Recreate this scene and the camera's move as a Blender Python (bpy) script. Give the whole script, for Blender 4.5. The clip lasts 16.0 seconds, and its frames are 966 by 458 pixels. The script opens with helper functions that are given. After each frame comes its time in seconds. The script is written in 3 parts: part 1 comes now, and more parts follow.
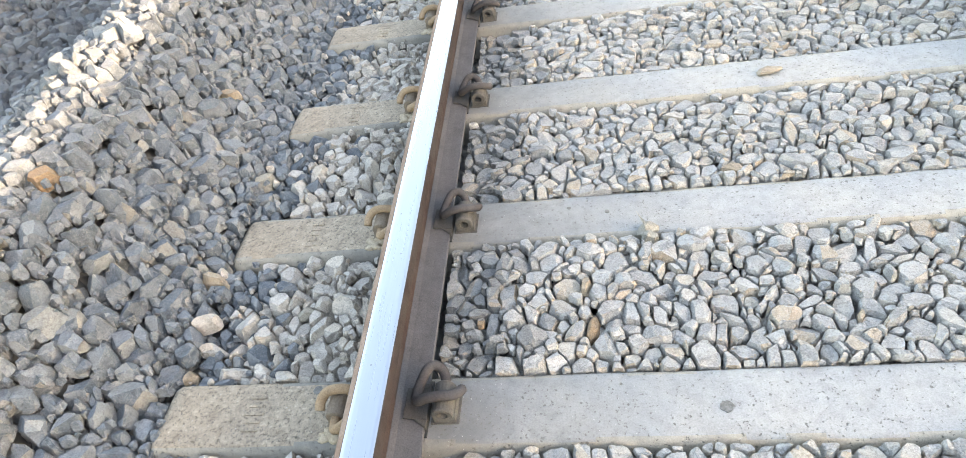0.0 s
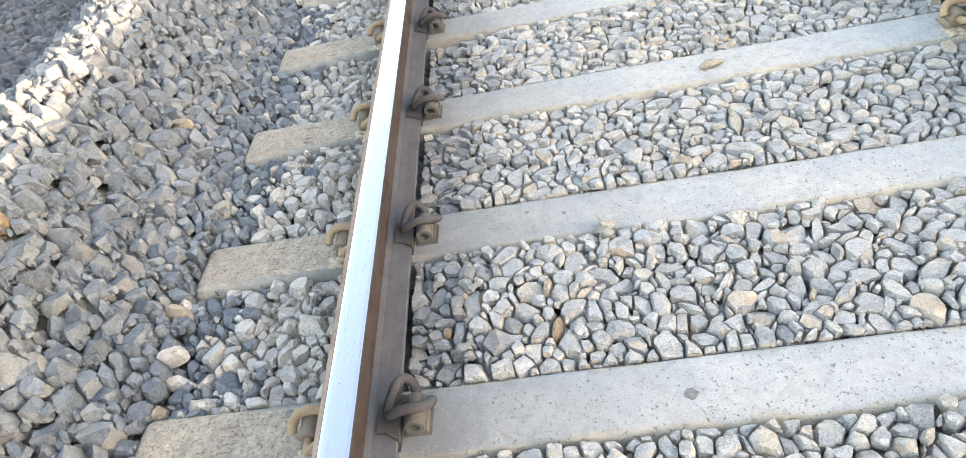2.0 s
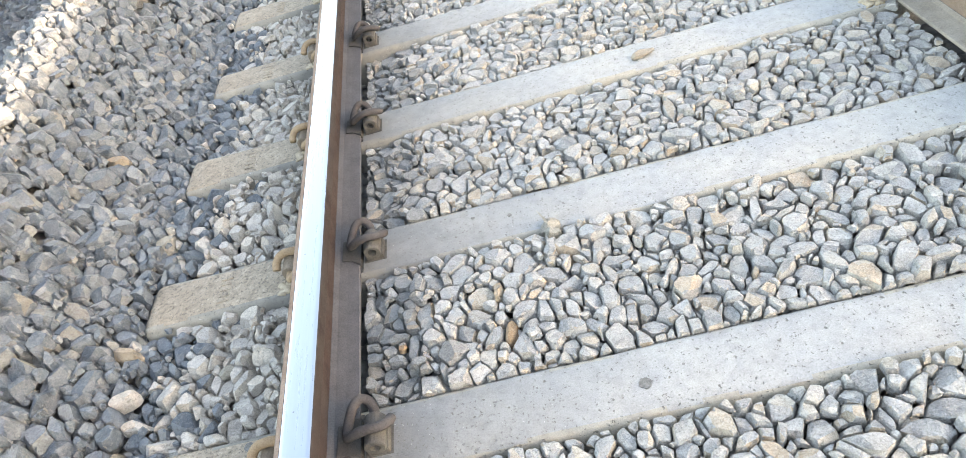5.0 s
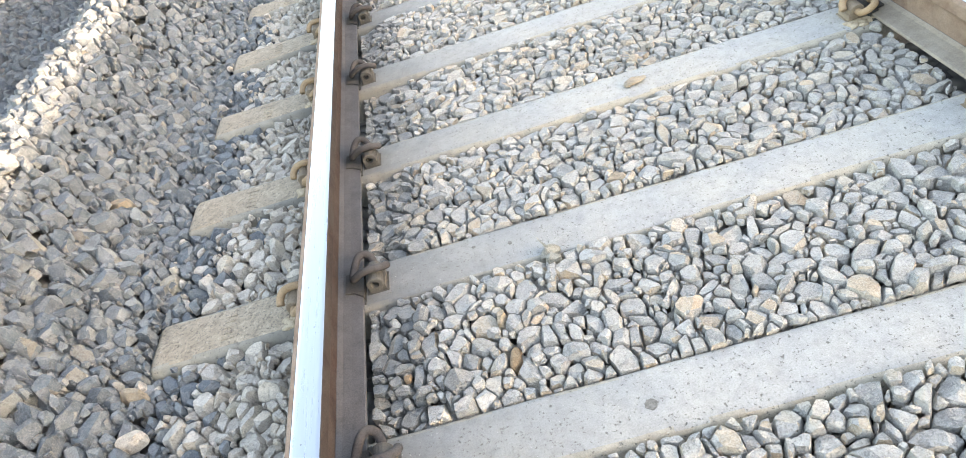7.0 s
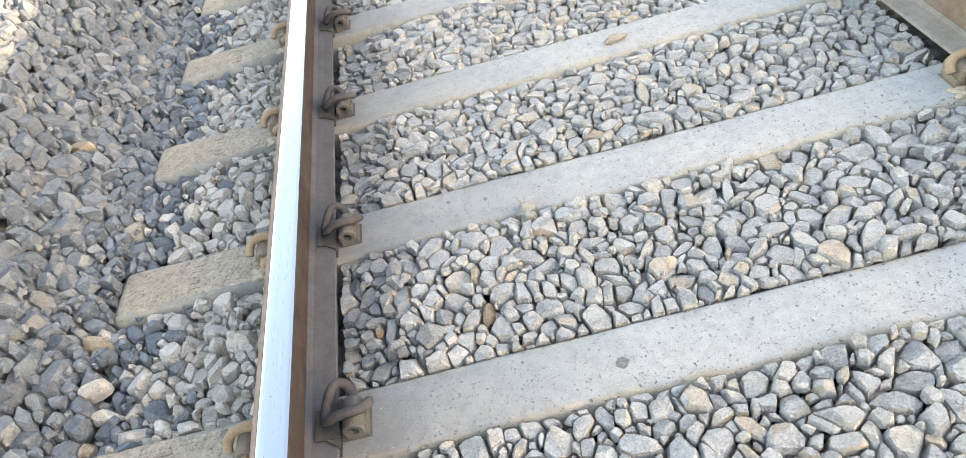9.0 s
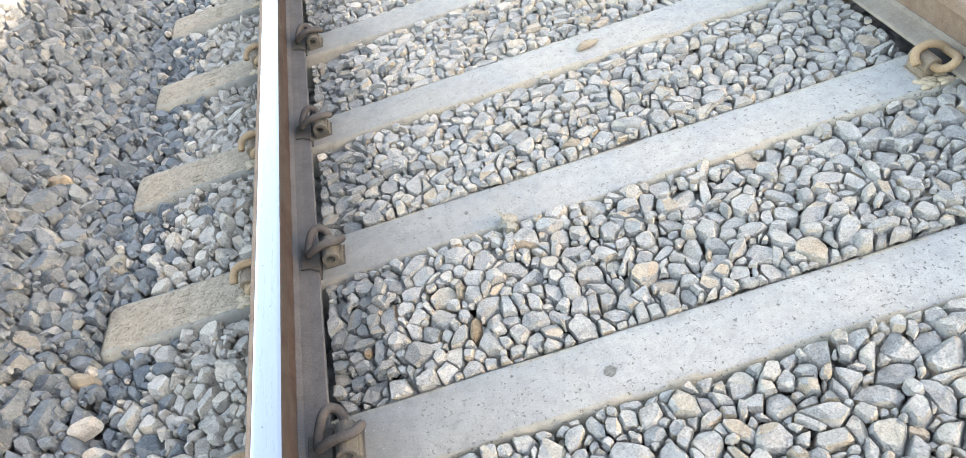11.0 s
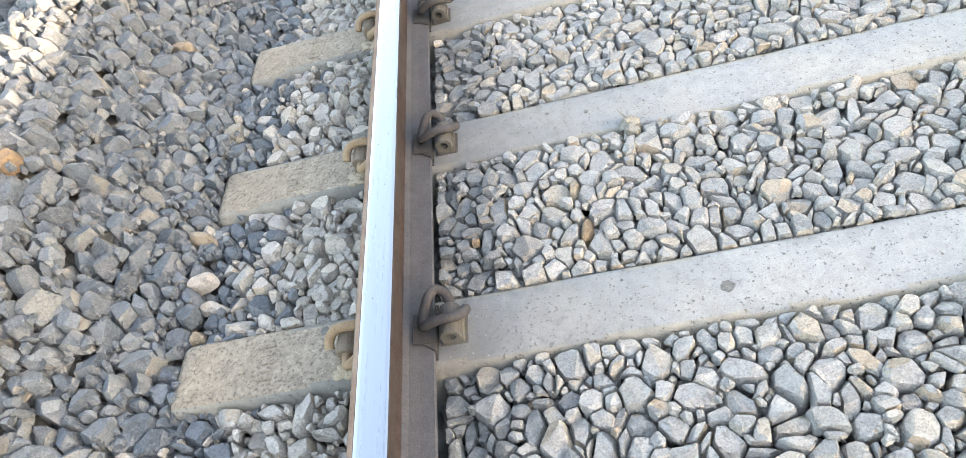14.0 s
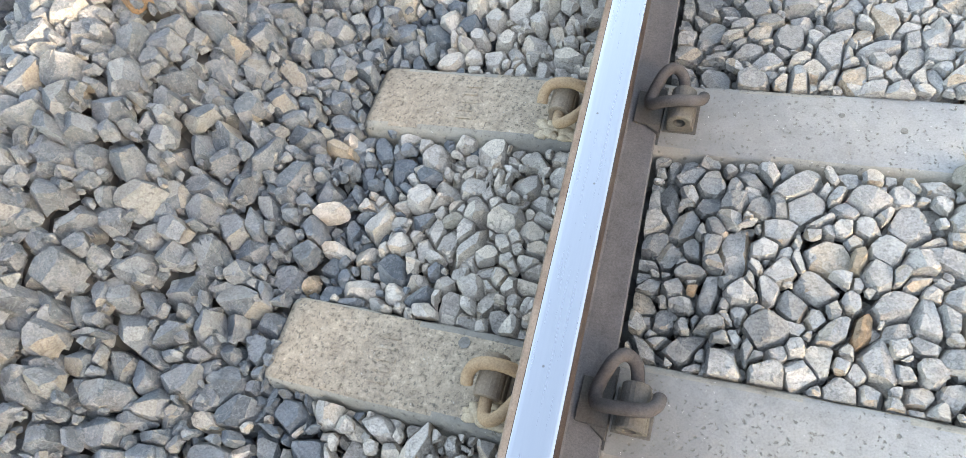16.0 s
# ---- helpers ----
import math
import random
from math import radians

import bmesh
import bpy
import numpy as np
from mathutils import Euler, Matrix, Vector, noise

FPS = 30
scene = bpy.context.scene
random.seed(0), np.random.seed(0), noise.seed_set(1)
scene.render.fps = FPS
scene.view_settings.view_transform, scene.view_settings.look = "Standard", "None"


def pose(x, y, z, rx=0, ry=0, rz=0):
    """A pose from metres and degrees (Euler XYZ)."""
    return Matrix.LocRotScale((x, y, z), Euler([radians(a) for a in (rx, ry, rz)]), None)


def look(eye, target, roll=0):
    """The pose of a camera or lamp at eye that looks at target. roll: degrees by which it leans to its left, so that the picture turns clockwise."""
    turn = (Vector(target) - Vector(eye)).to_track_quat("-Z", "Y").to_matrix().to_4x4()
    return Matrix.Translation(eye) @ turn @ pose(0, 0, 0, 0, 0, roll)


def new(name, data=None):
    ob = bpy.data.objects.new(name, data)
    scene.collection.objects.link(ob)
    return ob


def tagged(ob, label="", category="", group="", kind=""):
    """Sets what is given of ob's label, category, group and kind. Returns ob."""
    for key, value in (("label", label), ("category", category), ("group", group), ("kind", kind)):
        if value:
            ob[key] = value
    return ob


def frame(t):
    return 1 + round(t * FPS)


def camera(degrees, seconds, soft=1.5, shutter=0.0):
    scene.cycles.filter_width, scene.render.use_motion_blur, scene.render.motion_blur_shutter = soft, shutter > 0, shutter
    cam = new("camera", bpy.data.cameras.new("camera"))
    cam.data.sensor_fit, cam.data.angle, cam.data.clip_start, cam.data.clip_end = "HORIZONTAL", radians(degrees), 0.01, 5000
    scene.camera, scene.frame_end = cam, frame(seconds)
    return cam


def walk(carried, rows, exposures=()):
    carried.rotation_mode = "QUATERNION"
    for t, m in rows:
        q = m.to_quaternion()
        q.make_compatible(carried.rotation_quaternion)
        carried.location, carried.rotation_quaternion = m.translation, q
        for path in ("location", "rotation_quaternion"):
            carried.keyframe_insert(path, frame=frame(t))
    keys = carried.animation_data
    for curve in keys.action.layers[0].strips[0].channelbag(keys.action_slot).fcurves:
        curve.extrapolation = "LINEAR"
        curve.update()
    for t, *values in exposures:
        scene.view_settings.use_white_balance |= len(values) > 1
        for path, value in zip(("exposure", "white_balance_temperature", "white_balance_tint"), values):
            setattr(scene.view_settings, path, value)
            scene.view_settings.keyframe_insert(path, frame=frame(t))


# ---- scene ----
import collections

cam = camera(69.6, 16.0, soft=0.7)
PATH = [
    (0, (0.421, -0.712, 1.15), (0.102, 0.741, -0.188), -13.4),
    (0.5, (0.427, -0.732, 1.151), (0.124, 0.736, -0.173), -13.4),
    (1, (0.427, -0.734, 1.136), (0.14, 0.674, -0.256), -13.9),
    (1.5, (0.433, -0.725, 1.158), (0.163, 0.741, -0.175), -13.5),
    (2, (0.449, -0.723, 1.159), (0.216, 0.746, -0.178), -15.6),
    (2.5, (0.502, -0.702, 1.16), (0.083, 0.748, -0.151), -21.4),
    (3, (0.559, -0.698, 1.153), (0.138, 0.785, -0.121), -20.9),
    (3.5, (0.559, -0.691, 1.143), (0.237, 0.726, -0.231), -18.9),
    (4, (0.51, -0.705, 1.151), (0.273, 0.681, -0.271), -19.3),
    (4.2, (0.507, -0.712, 1.156), (0.284, 0.748, -0.193), -19.6),
    (6.3, (0.492, -0.721, 1.147), (0.467, 0.741, -0.218), -15.8),
    (6.5, (0.492, -0.734, 1.144), (0.467, 0.729, -0.219), -16.2),
    (7, (0.499, -0.738, 1.158), (0.383, 0.792, -0.125), -20.1),
    (7.5, (0.501, -0.734, 1.154), (0.308, 0.81, -0.102), -19.4),
    (8, (0.504, -0.735, 1.153), (0.482, 0.757, -0.179), -17.6),
    (8.5, (0.493, -0.733, 1.136), (0.469, 0.678, -0.281), -16.4),
    (9, (0.485, -0.724, 1.147), (0.417, 0.711, -0.244), -17.4),
    (9.2, (0.497, -0.722, 1.15), (0.417, 0.772, -0.177), -18.0),
    (11.3, (0.505, -0.71, 1.173), (0.479, 0.715, -0.23), -19.6),
    (11.5, (0.517, -0.713, 1.16), (0.428, 0.723, -0.229), -21.4),
    (12, (0.47, -0.702, 1.145), (0.191, 0.696, -0.257), -19.1),
    (12.5, (0.496, -0.719, 1.101), (0.214, 0.551, -0.419), -20.3),
    (13, (0.533, -0.713, 1.121), (0.473, 0.605, -0.382), -21.2),
    (13.5, (0.505, -0.719, 1.143), (0.374, 0.663, -0.297), -23.4),
    (14, (0.418, -0.706, 1.133), (0.102, 0.582, -0.364), -22.8),
    (14.5, (0.372, -0.659, 1.144), (-0.033, 0.624, -0.336), -21.6),
    (15, (0.297, -0.479, 1.108), (-0.394, 0.641, -0.399), -30.3),
    (15.5, (0.243, -0.291, 1.048), (-0.462, 0.708, -0.535), -24.5),
    (16, (0.197, -0.222, 1.028), (-0.453, 0.628, -0.662), -26.1),
]
walk(cam, [(t, look(eye, target, roll)) for t, eye, target, roll in PATH],
     exposures=[(0, 3.24, 8800, 17), (4, 3.29, 8800, 17), (7, 3.25, 9000, 17), (8.5, 3.16, 9000, 17), (12, 3.25, 8800, 17), (14.6, 3.24, 8750, 17), (16, 3.22, 8800, 17)])

# ---------- light ----------
SUN_EL, SUN_AZ = radians(9.0), radians(-24.0)   # low sun beyond the second rail, behind the camera's shoulder
to_sun = Vector((math.cos(SUN_EL) * math.cos(SUN_AZ), math.cos(SUN_EL) * math.sin(SUN_AZ), math.sin(SUN_EL)))
world = bpy.data.worlds.new("evening_sky")
scene.world = world
world.use_nodes = True
sky = world.node_tree.nodes.new("ShaderNodeTexSky")
sky.sky_type, sky.sun_disc = "NISHITA", False
sky.sun_elevation, sky.sun_rotation = SUN_EL + radians(4.0), radians(90.0) - SUN_AZ
background = world.node_tree.nodes["Background"]
background.inputs["Strength"].default_value = 0.15
world.node_tree.links.new(sky.outputs["Color"], background.inputs["Color"])
lamp = bpy.data.lights.new("sun", "SUN")
lamp.energy, lamp.angle, lamp.color = 2.4, radians(0.5), (1.0, 0.86, 0.72)
new("sun", lamp).matrix_world = look(to_sun * 40, (0, 0, 0))


# ---------- materials ----------
def material(name, rough=0.8, metal=0.0):
    m = bpy.data.materials.new(name)
    m.use_nodes = True
    b = m.node_tree.nodes["Principled BSDF"]
    b.inputs["Roughness"].default_value, b.inputs["Metallic"].default_value = rough, metal
    return m, m.node_tree, b


def node(tree, kind, **sets):
    n = tree.nodes.new(kind)
    for key, value in sets.items():
        n.inputs[key.replace("_", " ")].default_value = value
    return n


def ramp(tree, source, stops):
    r = tree.nodes.new("ShaderNodeValToRGB")
    while len(r.color_ramp.elements) < len(stops):
        r.color_ramp.elements.new(0.5)
    for e, (at, c) in zip(r.color_ramp.elements, stops):
        e.position = at
        e.color = (*c, 1) if isinstance(c, tuple) else (c, c, c, 1)
    tree.links.new(source, r.inputs["Fac"])
    return r.outputs["Color"]


def mix(tree, a, b, fac, how="MIX"):
    n = tree.nodes.new("ShaderNodeMix")
    n.data_type, n.blend_type = "RGBA", how
    for socket, value in ((n.inputs[0], fac), (n.inputs[6], a), (n.inputs[7], b)):
        if isinstance(value, bpy.types.NodeSocket):
            tree.links.new(value, socket)
        elif isinstance(value, tuple):
            socket.default_value = (*value, 1)
        else:
            socket.default_value = value
    return n.outputs[2]


def grain(tree, scale, detail=4.0, stretch=None, rough=0.6):
    """Noise in world metres (every thing here is modelled at its true size)."""
    co = tree.nodes.new("ShaderNodeNewGeometry").outputs["Position"]
    if stretch:
        v = tree.nodes.new("ShaderNodeVectorMath")
        v.operation = "MULTIPLY"
        v.inputs[1].default_value = stretch
        tree.links.new(co, v.inputs[0])
        co = v.outputs[0]
    n = node(tree, "ShaderNodeTexNoise", Scale=scale, Detail=detail, Roughness=rough)
    tree.links.new(co, n.inputs["Vector"])
    return n.outputs["Fac"]


def cells(tree, scale, warp=0.0):
    co = tree.nodes.new("ShaderNodeNewGeometry").outputs["Position"]
    if warp:
        n = node(tree, "ShaderNodeTexNoise", Scale=scale * 1.3, Detail=3.0)
        tree.links.new(co, n.inputs["Vector"])
        v = tree.nodes.new("ShaderNodeVectorMath")
        v.operation = "MULTIPLY_ADD"
        v.inputs[1].default_value = (warp, warp, warp)
        tree.links.new(n.outputs["Color"], v.inputs[0])
        tree.links.new(co, v.inputs[2])
        co = v.outputs[0]
    n = node(tree, "ShaderNodeTexVoronoi", Scale=scale)
    tree.links.new(co, n.inputs["Vector"])
    return n


def relief(tree, bsdf, height, strength, distance):
    b = node(tree, "ShaderNodeBump", Strength=strength, Distance=distance)
    tree.links.new(height, b.inputs["Height"])
    tree.links.new(b.outputs["Normal"], bsdf.inputs["Normal"])


def add(tree, a, b, op="ADD"):
    n = tree.nodes.new("ShaderNodeMath")
    n.operation = op
    for socket, value in zip(n.inputs, (a, b)):
        if isinstance(value, bpy.types.NodeSocket):
            tree.links.new(value, socket)
        else:
            socket.default_value = value
    return n.outputs[0]


def stone_material(name, stops, dust):
    m, t, b = material(name, 0.88)
    island = t.nodes.new("ShaderNodeNewGeometry").outputs["Random Per Island"]
    each = t.nodes.new("ShaderNodeObjectInfo").outputs["Random"]
    chance = add(t, add(t, island, each), 1.0, "MODULO")
    own = ramp(t, chance, stops)
    patch = grain(t, 26, 5)
    fine = grain(t, 260, 4, rough=0.7)
    c = mix(t, own, ramp(t, patch, ((0.32, 0.66), (0.5, 1.0), (0.72, 1.2))), 0.6, "MULTIPLY")
    c = mix(t, c, ramp(t, fine, ((0.3, 0.55), (0.5, 1.0), (0.7, 1.35))), 0.75, "MULTIPLY")
    c = mix(t, c, dust, ramp(t, grain(t, 60, 5, rough=0.7), ((0.50, 0.0), (0.70, 0.4))), "MIX")
    vein = ramp(t, grain(t, 38, 6, rough=0.7), ((0.482, 0.0), (0.498, 0.45), (0.502, 0.45), (0.518, 0.0)))
    c = mix(t, c, tuple(min(0.8, v * 1.25) for v in dust), vein)
    crack = ramp(t, grain(t, 52, 5, rough=0.65), ((0.484, 0.0), (0.499, 0.55), (0.501, 0.55), (0.514, 0.0)))
    c = mix(t, c, (0.07, 0.07, 0.068), mix(t, crack, (0.6, 0.6, 0.6), 1.0, "MULTIPLY"))
    rim = t.nodes.new("ShaderNodeNewGeometry").outputs["Pointiness"]    # knocked edges are paler
    c = mix(t, c, tuple(min(0.8, v * 1.3) for v in dust), ramp(t, rim, ((0.55, 0.0), (0.70, 0.45))))
    t.links.new(c, b.inputs["Base Color"])
    h = add(t, add(t, fine, 0.4, "MULTIPLY"), add(t, grain(t, 75, 5, rough=0.65), add(t, crack, 0.25, "MULTIPLY"), "SUBTRACT"))
    relief(t, b, h, 1.0, 0.008)
    return m


GREY_STOPS = ((0.0, (0.074, 0.092, 0.109)), (0.22, (0.124, 0.149, 0.167)), (0.45, (0.176, 0.199, 0.222)), (0.62, (0.099, 0.120, 0.141)),
              (0.82, (0.196, 0.218, 0.234)), (0.94, (0.229, 0.244, 0.245)), (0.985, (0.237, 0.225, 0.198)))
# darkened, bluer grey: the ridge's shade is deepened in the rubble's own colour
DARK_STOPS = ((0.0, (0.042, 0.052, 0.067)), (0.3, (0.070, 0.082, 0.098)), (0.6, (0.094, 0.106, 0.122)), (0.8, (0.055, 0.066, 0.082)), (1.0, (0.119, 0.126, 0.136)))
PALE_STOPS = ((0.0, (0.271, 0.273, 0.270)), (0.2, (0.361, 0.356, 0.345)), (0.42, (0.427, 0.418, 0.400)), (0.6, (0.312, 0.313, 0.307)),
              (0.78, (0.461, 0.435, 0.396)), (0.90, (0.461, 0.410, 0.341)), (0.98, (0.437, 0.348, 0.261)))
MID_STOPS = ((0.0, (0.144, 0.151, 0.155)), (0.25, (0.216, 0.222, 0.222)), (0.5, (0.282, 0.281, 0.275)), (0.7, (0.195, 0.200, 0.203)), (0.9, (0.311, 0.298, 0.274)), (1.0, (0.304, 0.254, 0.201)))
BROWN_STOPS = ((0.0, (0.320, 0.286, 0.257)), (0.3, (0.505, 0.472, 0.432)), (0.6, (0.412, 0.392, 0.362)), (0.85, (0.576, 0.522, 0.450)), (1.0, (0.505, 0.414, 0.326)))
STONE = stone_material("fresh_grey_ballast_stone", GREY_STOPS, (0.235, 0.25, 0.262))
RUBBLE = stone_material("ridge_shaded_rubble", DARK_STOPS, (0.132, 0.137, 0.143))
DUSTY = stone_material("dusty_pale_ballast_stone", PALE_STOPS, (0.456, 0.431, 0.382))
BRAKED = stone_material("brake_dusted_grey_stone", MID_STOPS, (0.297, 0.288, 0.260))
BROWNISH = stone_material("rust_dusted_ballast_stone", BROWN_STOPS, (0.446, 0.404, 0.340))
TAN = stone_material("tan_stone", ((0.0, (0.340, 0.274, 0.200)), (1.0, (0.370, 0.303, 0.229))), (0.370, 0.326, 0.266))
ORANGE = stone_material("rusty_orange_stone", ((0.0, (0.266, 0.174, 0.104)), (1.0, (0.296, 0.200, 0.122))), (0.311, 0.252, 0.192))
CREAM = stone_material("cream_stone", ((0.0, (0.316, 0.298, 0.249)), (1.0, (0.339, 0.309, 0.254))), (0.339, 0.321, 0.284))


def concrete_material(name, base, warm, wear, grime=0.0):
    m, t, b = material(name, 0.86)
    big, mid, fine = grain(t, 5, 5), grain(t, 34, 6, rough=0.7), grain(t, 330, 3, rough=0.7)
    c = mix(t, base, warm, ramp(t, big, ((0.38, 0.0), (0.66, 0.8))))
    c = mix(t, c, ramp(t, mid, ((0.28, 0.66), (0.5, 1.0), (0.72, 1.2))), wear, "MULTIPLY")
    c = mix(t, c, ramp(t, fine, ((0.3, 0.78), (0.5, 1.0), (0.7, 1.16))), 0.8, "MULTIPLY")
    if wear > 0.9:                               # weathered skin, scaled off in small flakes
        flaky = grain(t, 120, 5, rough=0.7)
        c = mix(t, c, ramp(t, flaky, ((0.36, 0.38), (0.44, 0.94), (0.56, 1.0), (0.66, 1.35))), 0.9, "MULTIPLY")
        mid = add(t, mid, add(t, flaky, 1.6, "MULTIPLY"))
    if grime:                                    # brake dust that the wheels leave on the sleepers beside the rail
        axis = t.nodes.new("ShaderNodeSeparateXYZ")
        t.links.new(t.nodes.new("ShaderNodeNewGeometry").outputs["Position"], axis.inputs[0])
        reach = add(t, add(t, axis.outputs["X"], 0.0, "ABSOLUTE"), add(t, grain(t, 9, 5), 0.36, "MULTIPLY"), "SUBTRACT")
        c = mix(t, c, (0.104, 0.106, 0.106), ramp(t, add(t, reach, 0.20), ((0.12, grime), (0.34, grime * 0.5), (0.72, 0.0))))
    # pock marks of two sizes, only where a second noise lets them through
    pits = cells(t, 150, 0.012)
    some = ramp(t, pits.outputs["Color"], ((0.60, 0.0), (0.66, 1.0)))
    hole = ramp(t, pits.outputs["Distance"], ((0.20, 1.0), (0.36, 0.0)))
    wide = cells(t, 48, 0.02)
    hole2 = mix(t, ramp(t, wide.outputs["Distance"], ((0.10, 1.0), (0.16, 0.0))), ramp(t, wide.outputs["Color"], ((0.42, 0.0), (0.47, 1.0))), 1.0, "MULTIPLY")
    pit = mix(t, mix(t, hole, some, 1.0, "MULTIPLY"), hole2, 1.0, "LIGHTEN")
    worn = ramp(t, grain(t, 130, 6, rough=0.8), ((0.55 - wear * 0.02, 0.0), (0.70, wear)))
    c = mix(t, c, (0.20, 0.185, 0.155), mix(t, worn, (wear - 0.35, wear - 0.35, wear - 0.35), 1.0, "MULTIPLY"))
    c = mix(t, c, (0.13, 0.12, 0.105), mix(t, pit, (0.75, 0.75, 0.75), 1.0, "MULTIPLY"))
    chips = cells(t, 190, 0.01)
    pale = mix(t, ramp(t, chips.outputs["Distance"], ((0.15, 1.0), (0.3, 0.0))), ramp(t, chips.outputs["Color"], ((0.84, 0.0), (0.87, 0.7))), 1.0, "MULTIPLY")
    c = mix(t, c, (0.50, 0.49, 0.46), pale)
    t.links.new(c, b.inputs["Base Color"])
    h = add(t, add(t, fine, 0.25, "MULTIPLY"), add(t, mid, add(t, pit, 1.2, "MULTIPLY"), "SUBTRACT"))
    relief(t, b, add(t, h, add(t, worn, wear - 0.35, "MULTIPLY"), "SUBTRACT"), 0.7, 0.004)
    return m


CONCRETE = concrete_material("weathered_sleeper_concrete", (0.324, 0.327, 0.321), (0.376, 0.364, 0.333), 0.56, 0.8)
GRIMY = concrete_material("grimy_sleeper_end_concrete", (0.316, 0.260, 0.201), (0.416, 0.340, 0.257), 1.0)
FLANK = concrete_material("tan_dusted_sleeper_flank", (0.343, 0.320, 0.270), (0.400, 0.360, 0.293), 0.7, 0.7)
SPOT, spot_t, spot_b = material("dark_oil_stain", 0.7)
spot_t.links.new(ramp(spot_t, grain(spot_t, 160, 4), ((0.35, (0.10, 0.095, 0.085)), (0.65, (0.19, 0.18, 0.165)))), spot_b.inputs["Base Color"])


def rust_material(name, dark, light, dust, dusty, rough=0.8, metal=0.0):
    m, t, b = material(name, rough, metal)
    b.inputs["Specular IOR Level"].default_value = 0.12
    mid, fine = grain(t, 42, 6, rough=0.7), grain(t, 300, 4, rough=0.7)
    c = mix(t, dark, light, ramp(t, mid, ((0.34, 0.0), (0.68, 1.0))))
    c = mix(t, c, dust, ramp(t, grain(t, 13, 5), ((0.5 - dusty * 0.5, 0.0), (1.0 - dusty * 0.45, 1.0))))
    c = mix(t, c, ramp(t, fine, ((0.3, 0.7), (0.5, 1.0), (0.7, 1.25))), 0.8, "MULTIPLY")
    t.links.new(c, b.inputs["Base Color"])
    relief(t, b, add(t, mid, add(t, fine, 0.4, "MULTIPLY")), 0.5, 0.002)
    return m


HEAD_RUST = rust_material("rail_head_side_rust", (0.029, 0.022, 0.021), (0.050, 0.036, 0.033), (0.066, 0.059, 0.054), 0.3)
# rail sides towards the ridge: tan dust plus its warm bounced light as colour
WARM_LIT_RUST = rust_material("warm_lit_dusty_rail_side", (0.131, 0.082, 0.059), (0.213, 0.143, 0.107), (0.271, 0.209, 0.168), 0.5)
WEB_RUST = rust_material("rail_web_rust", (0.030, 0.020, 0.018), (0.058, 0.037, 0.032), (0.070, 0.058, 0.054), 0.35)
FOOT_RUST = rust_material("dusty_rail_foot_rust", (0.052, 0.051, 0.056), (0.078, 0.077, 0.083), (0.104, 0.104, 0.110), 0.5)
FOOT_TAN = rust_material("warm_lit_dusty_rail_foot", (0.178, 0.148, 0.122), (0.266, 0.233, 0.196), (0.326, 0.292, 0.252), 0.6)
CLIP_RUST = rust_material("rusted_spring_steel", (0.028, 0.026, 0.027), (0.053, 0.047, 0.047), (0.092, 0.085, 0.084), 0.45)
CLIP_TAN = rust_material("dust_caked_spring_steel", (0.179, 0.107, 0.060), (0.309, 0.192, 0.110), (0.374, 0.274, 0.180), 0.65)
IRON = rust_material("cast_iron_housing_rust", (0.045, 0.040, 0.039), (0.079, 0.071, 0.063), (0.127, 0.120, 0.107), 0.5)
IRON_TAN = rust_material("tan_dusted_cast_iron", (0.111, 0.085, 0.067), (0.192, 0.148, 0.111), (0.281, 0.229, 0.174), 0.6)
MUD = rust_material("caked_tan_dust", (0.306, 0.238, 0.161), (0.425, 0.349, 0.246), (0.477, 0.408, 0.315), 0.5)
LINER = rust_material("dull_steel_liner", (0.035, 0.033, 0.033), (0.053, 0.050, 0.050), (0.075, 0.073, 0.070), 0.45)
PAD, pad_t, pad_b = material("black_rubber_pad", 0.75)
pad_t.links.new(ramp(pad_t, grain(pad_t, 60), ((0.3, 0.02), (0.7, 0.06))), pad_b.inputs["Base Color"])

POLISH, pol_t, pol_b = material("polished_running_steel", 0.22, 1.0)
streak = grain(pol_t, 60, 4, stretch=(6.0, 0.12, 1.0))
pol_t.links.new(mix(pol_t, ramp(pol_t, streak, ((0.3, (0.475, 0.50, 0.54)), (0.7, (0.50, 0.525, 0.56)))), (0.22, 0.2, 0.18),
                    mix(pol_t, ramp(pol_t, cells(pol_t, 26).outputs["Distance"], ((0.035, 0.8), (0.06, 0.0))), (1.0, 1.0, 1.0), 0.0)), pol_b.inputs["Base Color"])
pol_t.links.new(ramp(pol_t, streak, ((0.3, 0.27), (0.7, 0.30))), pol_b.inputs["Roughness"])
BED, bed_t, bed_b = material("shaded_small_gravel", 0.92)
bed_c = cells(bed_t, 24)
# the shade in the gaps between pebbles is multiplied into the colour
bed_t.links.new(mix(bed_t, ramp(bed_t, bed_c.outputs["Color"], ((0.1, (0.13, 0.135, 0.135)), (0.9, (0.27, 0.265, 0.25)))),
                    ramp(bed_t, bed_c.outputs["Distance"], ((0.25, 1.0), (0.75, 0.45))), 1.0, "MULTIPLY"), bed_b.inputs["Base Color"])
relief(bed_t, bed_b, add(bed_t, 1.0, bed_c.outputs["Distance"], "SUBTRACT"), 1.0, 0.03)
EARTH, ear_t, ear_b = material("dry_stony_earth", 0.95)
